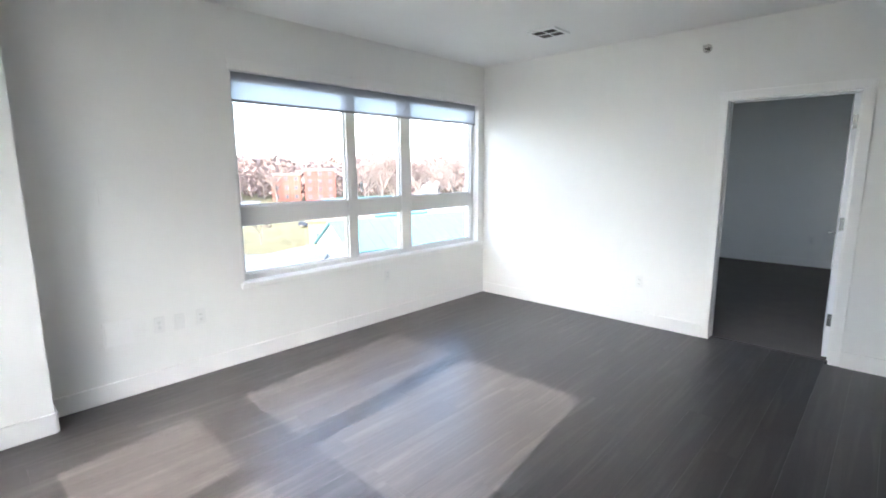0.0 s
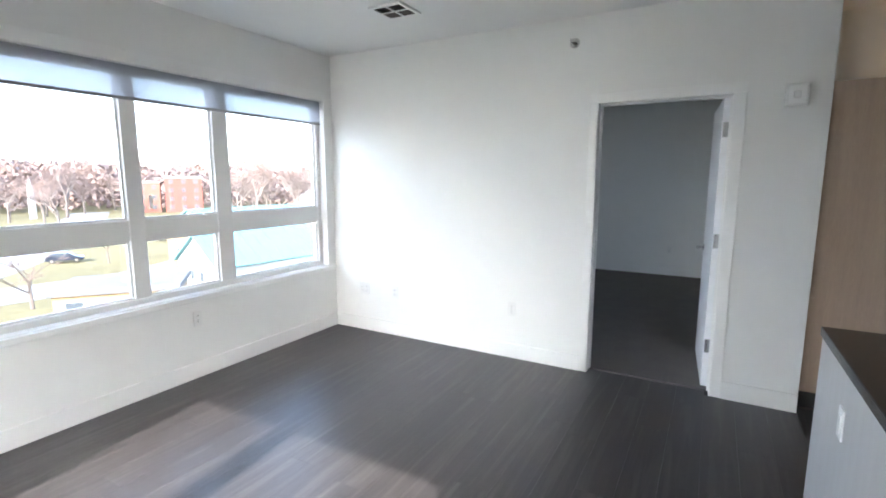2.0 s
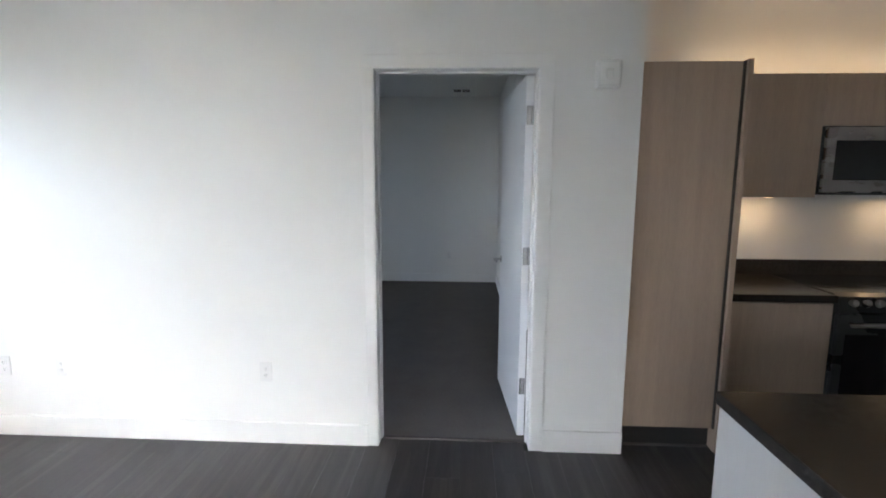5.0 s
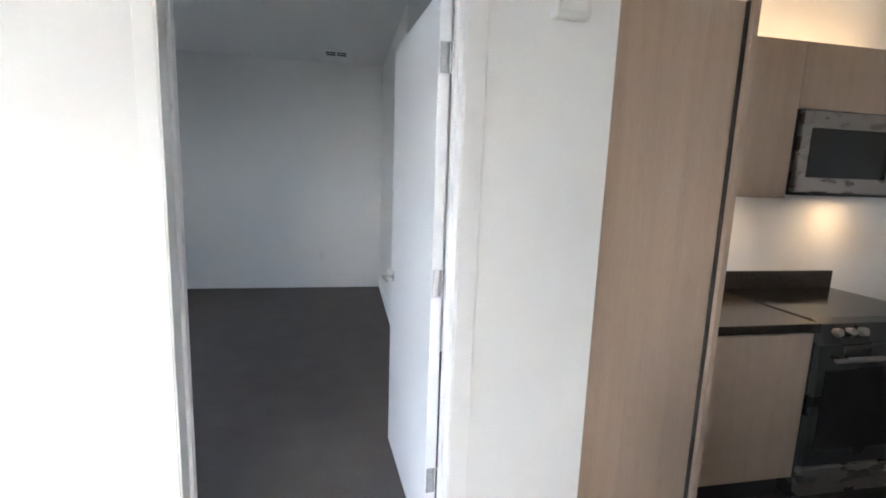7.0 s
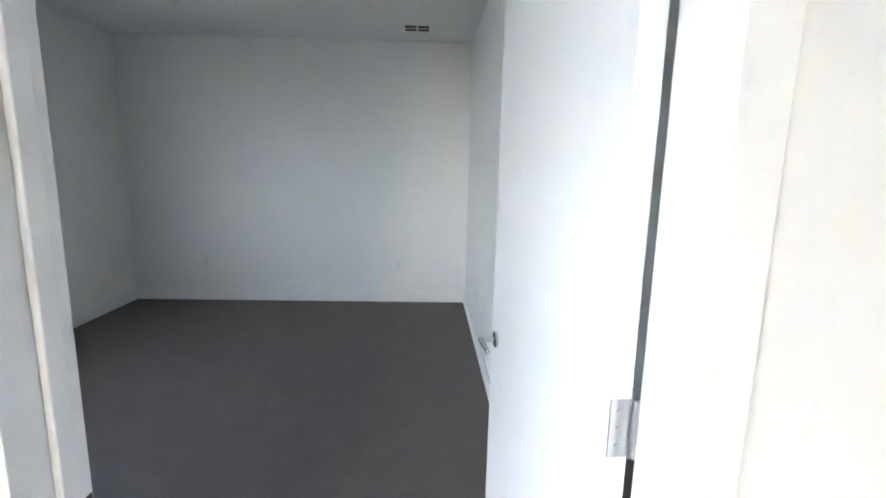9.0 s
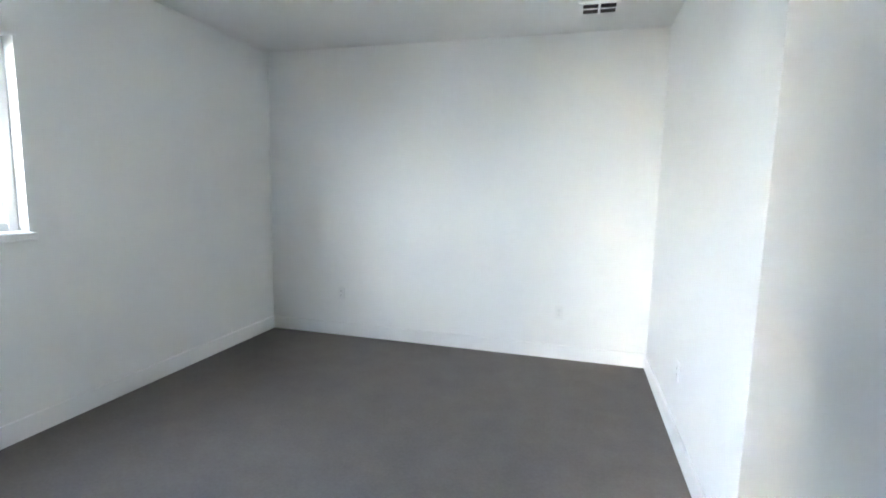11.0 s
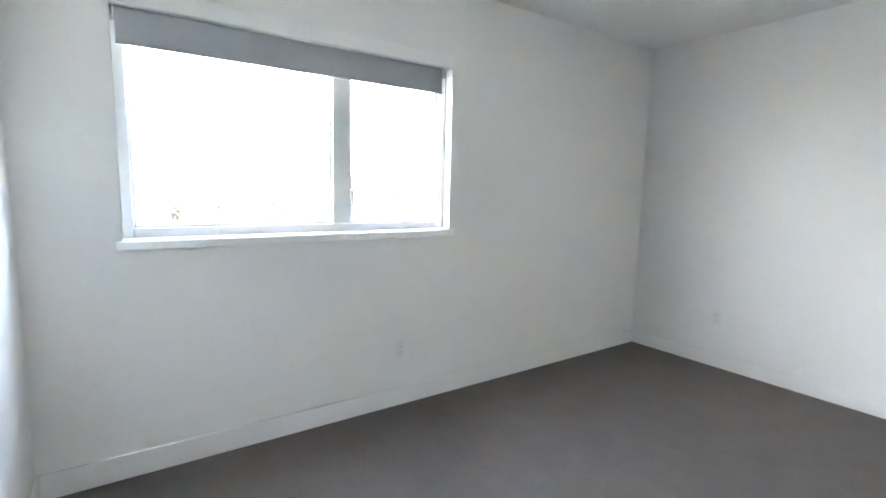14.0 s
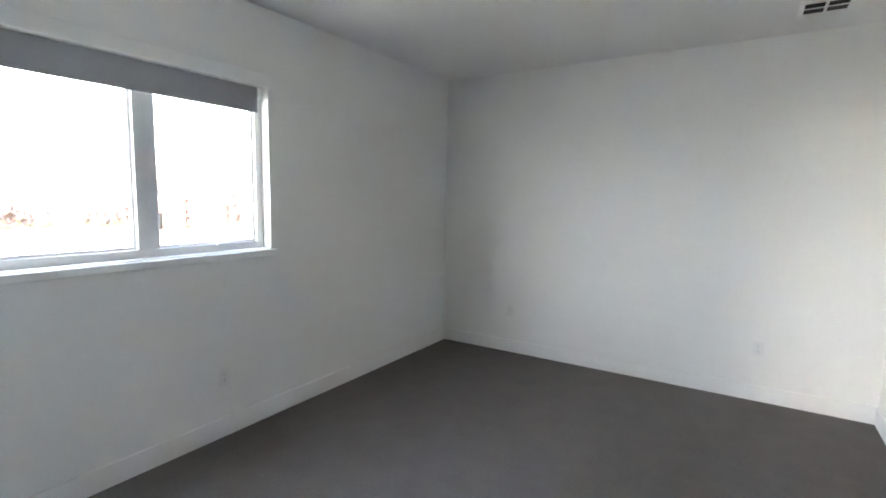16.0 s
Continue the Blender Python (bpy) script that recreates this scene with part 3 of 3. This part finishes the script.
def ceiling_vent(x0, x1, y0, y1):
    v = thing("ceiling_vent", ((x0 + x1) / 2, (y0 + y1) / 2, H), label="white louvred four-way ceiling air vent", category="vent")
    part("backing", box(x0 + 0.012, x1 - 0.012, y0 + 0.012, y1 - 0.012, H - 0.006, H - 0.001), SLOT, v)
    xm, ym, z0, z1 = (x0 + x1) / 2, (y0 + y1) / 2, H - 0.016, H - 0.0005
    for q in ((x0, x1, y0, y0 + 0.028), (x0, x1, y1 - 0.028, y1), (x0, x0 + 0.028, y0 + 0.028, y1 - 0.028), (x1 - 0.028, x1, y0 + 0.028, y1 - 0.028)):
        part("frame_bar", box(*q, z0, z1, 0.003), TRIM, v)
    part("cross_bar", box(x0 + 0.028, x1 - 0.028, ym - 0.008, ym + 0.008, z0, z1, 0.002), TRIM, v)
    part("cross_bar", box(xm - 0.008, xm + 0.008, y0 + 0.028, y1 - 0.028, z0 + 0.001, z1, 0.002), TRIM, v)
    for (a0, a1) in ((x0 + 0.028, xm - 0.008), (xm + 0.008, x1 - 0.028)):
        for (b0, b1) in ((y0 + 0.028, ym - 0.008), (ym + 0.008, y1 - 0.028)):
            k = 5
            for i in range(k):
                y = b0 + (b1 - b0) * (i + 0.5) / k
                bm = bmesh.new()
                bmesh.ops.create_cube(bm, size=1, matrix=Matrix.Translation(((a0 + a1) / 2, y, H - 0.011)) @ pose(0, 0, 0, 50 if b0 < ym - 0.02 else -50) @ Matrix.Diagonal((a1 - a0, 0.011, 0.0012, 1)))
                part("slat", bm, GROOVE, v)


ceiling_vent(1.19, 1.46, -0.92, -0.65)
ceiling_vent(2.86, 3.13, 3.90, 4.13)

sw2 = copy_thing(sw, pose(2.36, PT, 1.12, 0, 0, 180))
# ---------------------------------------------------------------- outdoors, four storeys below
G = -11.0
GRASS = material("dry lawn", (0.11, 0.095, 0.05), 0.95, var=0.35, scale=0.06, spec=0.1)
CONCRETE = material("pale concrete road", (0.17, 0.165, 0.16), 0.9, var=0.12, scale=0.12, spec=0.2)
KERB = material("kerb concrete", (0.27, 0.265, 0.255), 0.9, var=0.1, scale=0.5)
BRICK = material("red brick", (0.20, 0.05, 0.035), 0.85, var=0.2, scale=0.4)
TAN_BRICK = material("orange tan brick", (0.18, 0.07, 0.045), 0.85, var=0.2, scale=0.4)
CREAM = material("cream render", (0.22, 0.15, 0.075), 0.85, var=0.1, scale=0.3)
WHITE_SIDING = material("white siding", (0.32, 0.32, 0.31), 0.7, var=0.05, scale=0.6)
TEAL = material("turquoise metal roof", (0.075, 0.18, 0.195), 0.7, var=0.12, scale=0.3)
DARK_ROOF = material("dark roofing", (0.08, 0.08, 0.085), 0.8, var=0.2, scale=0.4)
PANE_FAR = material("far window glass", (0.05, 0.06, 0.07), 0.1)
BARK = material("grey brown bark", (0.12, 0.095, 0.08), 0.9, var=0.25, scale=2)
TWIG = material("bare reddish twigs", (0.17, 0.118, 0.10), 0.9, var=0.3, scale=0.4)
EVERGREEN = material("dark evergreen needles", (0.03, 0.04, 0.028), 0.9, var=0.4, scale=1)
TYRE = material("tyre rubber", (0.02, 0.02, 0.02), 0.8)
GREY_PAINT = material("silver car paint", (0.5, 0.51, 0.52), 0.25, 0.4)
DARK_PAINT = material("dark blue car paint", (0.02, 0.025, 0.04), 0.2, 0.2)

structure("ground", box(-900, 900, -900, 900, G - 0.3, G - 0.06), GRASS, "dry winter lawn reaching the horizon")


def ribbon(points, width, z):
    bm = bmesh.new()
    pts = [Vector((*p, z)) for p in points]
    rows = []
    for i, p in enumerate(pts):
        d = (pts[min(i + 1, len(pts) - 1)] - pts[max(i - 1, 0)]).normalized()
        n = Vector((-d.y, d.x, 0)) * width / 2
        rows.append([bm.verts.new(p + s * n + Vector((0, 0, h))) for s, h in ((1, -0.1), (1, 0), (-1, 0), (-1, -0.1))])
    for a, b in zip(rows, rows[1:]):
        for i in range(3):
            bm.faces.new((a[i], a[i + 1], b[i + 1], b[i]))
    return bm


def arc(cx, cy, r, a0, a1, n=14):
    return [(cx + r * math.cos(radians(a0 + (a1 - a0) * i / n)), cy + r * math.sin(radians(a0 + (a1 - a0) * i / n))) for i in range(n + 1)]


structure("road_near", ribbon([(-62, -90), (-62, -20), *arc(-74, -2, 12, 0, 60), (-84, 22), (-110, 42), (-190, 84)], 11, G - 0.01), CONCRETE, "pale concrete drive curving away")
structure("road_branch", ribbon([(-64, -10), (-62, 12), (-60, 30), (-66, 46), (-86, 62), (-150, 98)], 9, G - 0.005), CONCRETE, "pale concrete lane towards the brick building")
structure("road_far", ribbon([(-128, -120), (-124, 0), (-132, 60), (-150, 160)], 9, G - 0.02), CONCRETE, "far street across the lawn")
structure("pavement", ribbon([(-48, -60), (-47, 20), (-50, 34)], 2.2, G), KERB, "pale footpath beside the lawn")
structure("parking_lot", ribbon([(-70, 8), (-84, 4)], 26, G - 0.015), CONCRETE, "pale parking area")


def flat_block(name, x, y, rz, w, d, h, wall, roof, label, floors=0, bays=0, parapet=0.5):
    """A flat-roofed block; its front looks along local -y."""
    b = thing(name, (x, y, G - 0.08), rz, label=label, category="building")
    part("wall", box(-w / 2, w / 2, -d / 2, d / 2, 0, h), wall, b, local=True)
    part("roof", box(-w / 2 - 0.3, w / 2 + 0.3, -d / 2 - 0.3, d / 2 + 0.3, h, h + parapet, 0.05), roof, b, local=True)
    for f in range(floors):
        for k in range(bays):
            u = -w / 2 + w * (k + 0.5) / bays
            z = h * (f + 0.35) / floors
            win = part("window", box(u - 0.7, u + 0.7, -d / 2 - 0.08, -d / 2 + 0.1, z, z + 1.5), KERB, b, local=True)
            part("pane", box(u - 0.6, u + 0.6, -d / 2 - 0.1, -d / 2 + 0.1, z + 0.1, z + 1.4), PANE_FAR, win, local=True)
    return b


def gable_house(name, x, y, rz, w, length, eave, ridge, wall, roof, label, bays=0):
    """Ridge along local y, gable ends at local y = 0 and length."""
    b = thing(name, (x, y, G - 0.08), rz, label=label, category="building")
    bm = bmesh.new()
    prof = [(-w / 2, 0), (w / 2, 0), (w / 2, eave), (0, ridge), (-w / 2, eave)]
    ends = [[bm.verts.new((u, v, z)) for u, z in prof] for v in (0, length)]
    bm.faces.new(ends[0])
    bm.faces.new(ends[1][::-1])
    for i in range(5):
        j = (i + 1) % 5
        bm.faces.new((ends[0][i], ends[1][i], ends[1][j], ends[0][j]))
    part("wall", bm, wall, b, local=True)
    for s in (-1, 1):
        slope = math.atan2(ridge - eave, w / 2)
        run = math.hypot(ridge - eave, w / 2) + 0.5
        rm = bmesh.new()
        bmesh.ops.create_cube(rm, size=1, matrix=Matrix.Translation((0, length / 2, ridge + 0.15)) @ pose(0, 0, 0, 0, s * math.degrees(slope), 0) @ Matrix.Translation((s * run / 2, 0, 0)) @ Matrix.Diagonal((run, length + 0.9, 0.18, 1)))
        face = part("roof", rm, roof, b, local=True)
        for k in range(int(length / 1.5)):
            sm = bmesh.new()
            bmesh.ops.create_cube(sm, size=1, matrix=Matrix.Translation((0, 0.4 + k * 1.5, ridge + 0.15)) @ pose(0, 0, 0, 0, s * math.degrees(slope), 0) @ Matrix.Translation((s * run / 2, 0, 0.11)) @ Matrix.Diagonal((run, 0.07, 0.06, 1)))
            part("seam", sm, roof, face, local=True)
    for k in range(bays):
        u = (k - (bays - 1) / 2) * 2.2
        win = part("window", box(u - 0.5, u + 0.5, -0.06, 0.1, eave * 0.35, eave * 0.75), WHITE_SIDING, b, local=True)
        part("pane", box(u - 0.42, u + 0.42, -0.08, 0.1, eave * 0.35 + 0.1, eave * 0.75 - 0.1), PANE_FAR, win, local=True)
    return b


flat_block("brick_apartment_building", -171, 107, 58, 12, 12, 12.2, BRICK, WHITE_SIDING, "red brick apartment block with pale flat roof", 4, 3, 0.7)
flat_block("brick_wing", -178, 96, 58, 11, 10, 10.6, TAN_BRICK, WHITE_SIDING, "orange tan brick wing with flat roof", 3, 3, 0.5)
flat_block("cream_building", -62, 41, 55, 10, 8, 4.6, CREAM, CREAM, "cream flat-roofed building with plain parapet", 1, 3, 0.4)
flat_block("low_cream_building", -42, 19, 50, 9, 6, 3.0, CREAM, DARK_ROOF, "low cream building with dark flat roof", 1, 3, 0.5)
gable_house("teal_roof_house", -46, 28.5, -8, 9, 34, 3.2, 6.2, WHITE_SIDING, TEAL, "white gabled house with turquoise metal roof", 2)
gable_house("teal_roof_hall", -74, 46, -6, 13, 44, 4.0, 7.0, WHITE_SIDING, TEAL, "white hall with long turquoise metal roof", 3)
flat_block("white_block", -61, 66, 60, 7, 6, 7.0, WHITE_SIDING, WHITE_SIDING, "white block beside the turquoise roofs", 1, 2, 0.3)
for hx, hy, hr in ((-190, 20, 70), (-205, 48, 100), (-150, 150, 40), (-140, 176, 75), (-215, -20, 80)):
    gable_house("suburban_house", hx, hy, hr, 8, 11, 4.5, 7.2, WHITE_SIDING, DARK_ROOF, "white suburban house among bare trees", 2)
tower = thing("white_steeple", (-176, 62, G - 0.08), label="small white church tower among bare trees", category="tower")
part("tower", box(-176.7, -175.3, 61.3, 62.7, G, G + 8), WHITE_SIDING, tower)
part("spire", rod((-176, 62, G + 8), (-176, 62, G + 12), 0.9, 0.05, 8), WHITE_SIDING, tower)


def car(name, x, y, rz, paint, label, tall=1.0):
    c = thing(name, (x, y, G), rz, label=label, category="car")
    bm = bmesh.new()
    prof = [(-2.3, 0.35), (2.3, 0.35), (2.35, 0.75), (1.2, 0.95), (0.6, 1.45 * tall), (-1.5, 1.45 * tall), (-2.2, 0.98)]
    ends = [[bm.verts.new((u, v, z)) for u, z in prof] for v in (-0.88, 0.88)]
    bm.faces.new(ends[0])
    bm.faces.new(ends[1][::-1])
    for i in range(7):
        j = (i + 1) % 7
        bm.faces.new((ends[0][i], ends[1][i], ends[1][j], ends[0][j]))
    bmesh.ops.bevel(bm, geom=bm.edges[:], offset=0.08, segments=2, affect="EDGES", profile=0.5)
    part("body", bm, paint, c, local=True)
    for s in (-1, 1):
        part("side_window", box(-1.35, 0.65, s * 0.86 - 0.03, s * 0.86 + 0.03, 0.98, 1.32 * tall, 0.02), PANE_FAR, c, local=True)
        for u in (-1.45, 1.45):
            w = part("wheel", rod((u, s * 0.7, 0.34), (u, s * 0.9, 0.34), 0.34, bevel=0.03), TYRE, c, local=True)
            part("rim", rod((u, s * 0.9, 0.34), (u, s * 0.915, 0.34), 0.2), STEEL, w, local=True)


car("parked_suv", -90, 52, 28, DARK_PAINT, "dark blue parked estate car on the lane", 1.15)
car("parked_car", -84, 20, 60, GREY_PAINT, "silver parked saloon car")
car("parked_car", -80, 30, 60, DARK_PAINT, "dark parked saloon car")


def bare_tree(seed, height, twigs):
    """Trunk and limbs as tapered tubes, and a crown of fine twigs; local, base at the origin."""
    r = random.Random(seed)
    tv, tf, cv, cf = [], [], [], []

    def tube(vs, fs, a, b, ra, rb, sides):
        d = (b - a).normalized()
        u = d.orthogonal().normalized()
        w = d.cross(u)
        base = len(vs)
        for p, rad in ((a, ra), (b, rb)):
            for i in range(sides):
                q = 2 * math.pi * i / sides
                vs.append(p + (u * math.cos(q) + w * math.sin(q)) * rad)
        for i in range(sides):
            j = (i + 1) % sides
            fs.append((base + i, base + j, base + sides + j, base + sides + i))

    def grow(a, d, length, rad, depth):
        b = a + d * length
        if depth > 0:
            tube(tv, tf, a, b, rad, rad * 0.7, 6 if depth > 2 else 4)
        else:
            tube(cv, cf, a, b, rad * 1.5, rad * 0.5, 3)
            return
        for k in range(3 if depth > 1 else twigs):
            side = Vector((r.gauss(0, 1), r.gauss(0, 1), r.gauss(0.25, 0.6)))
            nd = (d * r.uniform(0.7, 1.3) + side * 0.62).normalized()
            start = a + (b - a) * r.uniform(0.55, 1.0)
            grow(start, nd, length * r.uniform(0.6, 0.85), rad * 0.55, depth - 1)

    grow(Vector((0, 0, 0)), Vector((r.uniform(-0.05, 0.05), 0, 1)).normalized(), height * 0.3, height * 0.02, 5)
    return (tv, tf), (cv, cf)


def mesh_from(name, data, mat):
    me = bpy.data.meshes.new(name)
    me.from_pydata([tuple(v) for v in data[0]], [], data[1])
    me.materials.append(mat)
    return me


protos = []
for s, hgt, tw in ((3, 15, 8), (8, 17, 8), (21, 14, 8)):
    a, b = bare_tree(s, hgt, tw)
    protos.append((mesh_from("trunk", a, BARK), mesh_from("crown", b, TWIG)))
trng = random.Random(4)


def plant(x, y, size, k):
    t = thing("bare_tree", (x, y, G - 0.1), label="bare deciduous tree with brown twigs in winter", category="tree", group="bare trees below the windows")
    t.matrix_basis = pose(x, y, G - 0.1, 0, 0, trng.uniform(0, 360)) @ Matrix.Scale(size, 4)
    for nm, me in zip(("trunk", "crown"), protos[k]):
        ob = new(nm, me)
        ob.parent = t


plant(-53, 16, 0.62, 0)
plant(-74, 33, 0.5, 2)
plant(-70, -4, 0.6, 1)
for i in range(190):
    ang = radians(trng.uniform(104, 196))
    dist = trng.uniform(135, 330)
    x, y = dist * math.cos(ang), dist * math.sin(ang)
    if (Vector((x, y)) - Vector((-172, 104))).length < 18 or (Vector((x, y)) - Vector((-140, 84))).length < 26:
        continue
    plant(x, y, trng.uniform(0.95, 1.4), trng.randrange(3))

# a dense evergreen on the lawn: trunk, and a crown of small needle clumps
ev = thing("evergreen_tree", (-171.5, 18.4, G - 0.1), label="dense dark evergreen tree on the lawn", category="tree")
part("trunk", rod((-171.5, 18.4, G - 0.1), (-171.5, 18.4, G + 3), 0.3, 0.15, 8), BARK, ev)
ev_v, ev_f = [], []
for i in range(1600):
    h = trng.random() ** 0.8
    rad = 3.0 * (1 - h) ** 0.7 * trng.uniform(0.5, 1.0) + 0.1
    a = trng.uniform(0, 2 * math.pi)
    c = Vector((rad * math.cos(a), rad * math.sin(a), 0.6 + 4.6 * h))
    s = len(ev_v)
    for k in range(4):
        ev_v.append(c + Vector((trng.gauss(0, 1), trng.gauss(0, 1), trng.gauss(-0.2, 0.5))) * 0.28)
    ev_f += [(s, s + 1, s + 2), (s, s + 2, s + 3), (s, s + 3, s + 1)]
crown = new("crown", mesh_from("crown", (ev_v, ev_f), EVERGREEN))
crown.parent = ev
wood_v, wood_f = [], []
for i in range(42000):
    ang = radians(trng.uniform(95, 215))
    dist = trng.uniform(215, 420)
    cx, cy = dist * math.cos(ang), dist * math.sin(ang)
    top_h = 12.5 + dist * 0.022 + 5 * noise.noise(Vector((ang * 14, 0, 0))) + 2.5 * noise.noise(Vector((ang * 60, 3, 0)))
    c = Vector((cx, cy, G + top_h * trng.uniform(0.05, 1.0)))
    base = len(wood_v)
    for k in range(4):
        wood_v.append(c + Vector((trng.gauss(0, 1), trng.gauss(0, 1), trng.gauss(0, 1))).normalized() * trng.uniform(0.8, 2.2))
    wood_f += [(base, base + 1, base + 2), (base, base + 2, base + 3), (base, base + 3, base + 1), (base + 1, base + 3, base + 2)]
woods = new("far_woods", mesh_from("far_woods", (wood_v, wood_f), TWIG))
tagged(woods, label="distant bare brown woods along the horizon", category="woods", kind="stuff")


# ---------------------------------------------------------------- floor planks, laid along the window wall
PW, PL = 0.18, 1.22
plank_mesh = finish("plank", box(-PW / 2 + 0.0003, PW / 2 - 0.0003, -PL / 2 + 0.0003, PL / 2 - 0.0003, -0.009, 0.0, 0.0002, 1), PLANK)
rest = bmesh.new()
prng = random.Random(7)


def clipped(x0, x1, y0, y1):
    return box(x0 + 0.0003, x1 - 0.0003, y0 + 0.0003, y1 - 0.0003, -0.009, 0.0, 0.0002, 1)


cut = 0
for i in range(int(XE / PW) + 1):
    x0 = i * PW
    x1 = min(XE, x0 + PW)
    if x1 - x0 < 0.01:
        continue
    north = 0.078 if DX0 - 0.02 < x0 + 0.09 < DX1 + 0.02 else (0.77 if x0 > 3.9 else 0.0)
    y = YS - prng.random() * PL
    while y < north - 0.002:
        y0, y1 = max(YS, y), min(north, y + PL)
        if y1 - y0 > 0.02:
            if x0 > 5.3:
                rest = join(rest, clipped(x0, x1, y0, y1))
            elif y1 - y0 > PL - 0.001:
                ob = new("plank", plank_mesh)
                ob.location = (x0 + PW / 2, (y0 + y1) / 2, 0)
                ob.parent = floor
            else:
                part("plank", clipped(x0, x1, y0, y1), PLANK, floor)
        y += PL
far = part("plank_field", rest, PLANK, floor)
far["kind"] = "stuff"
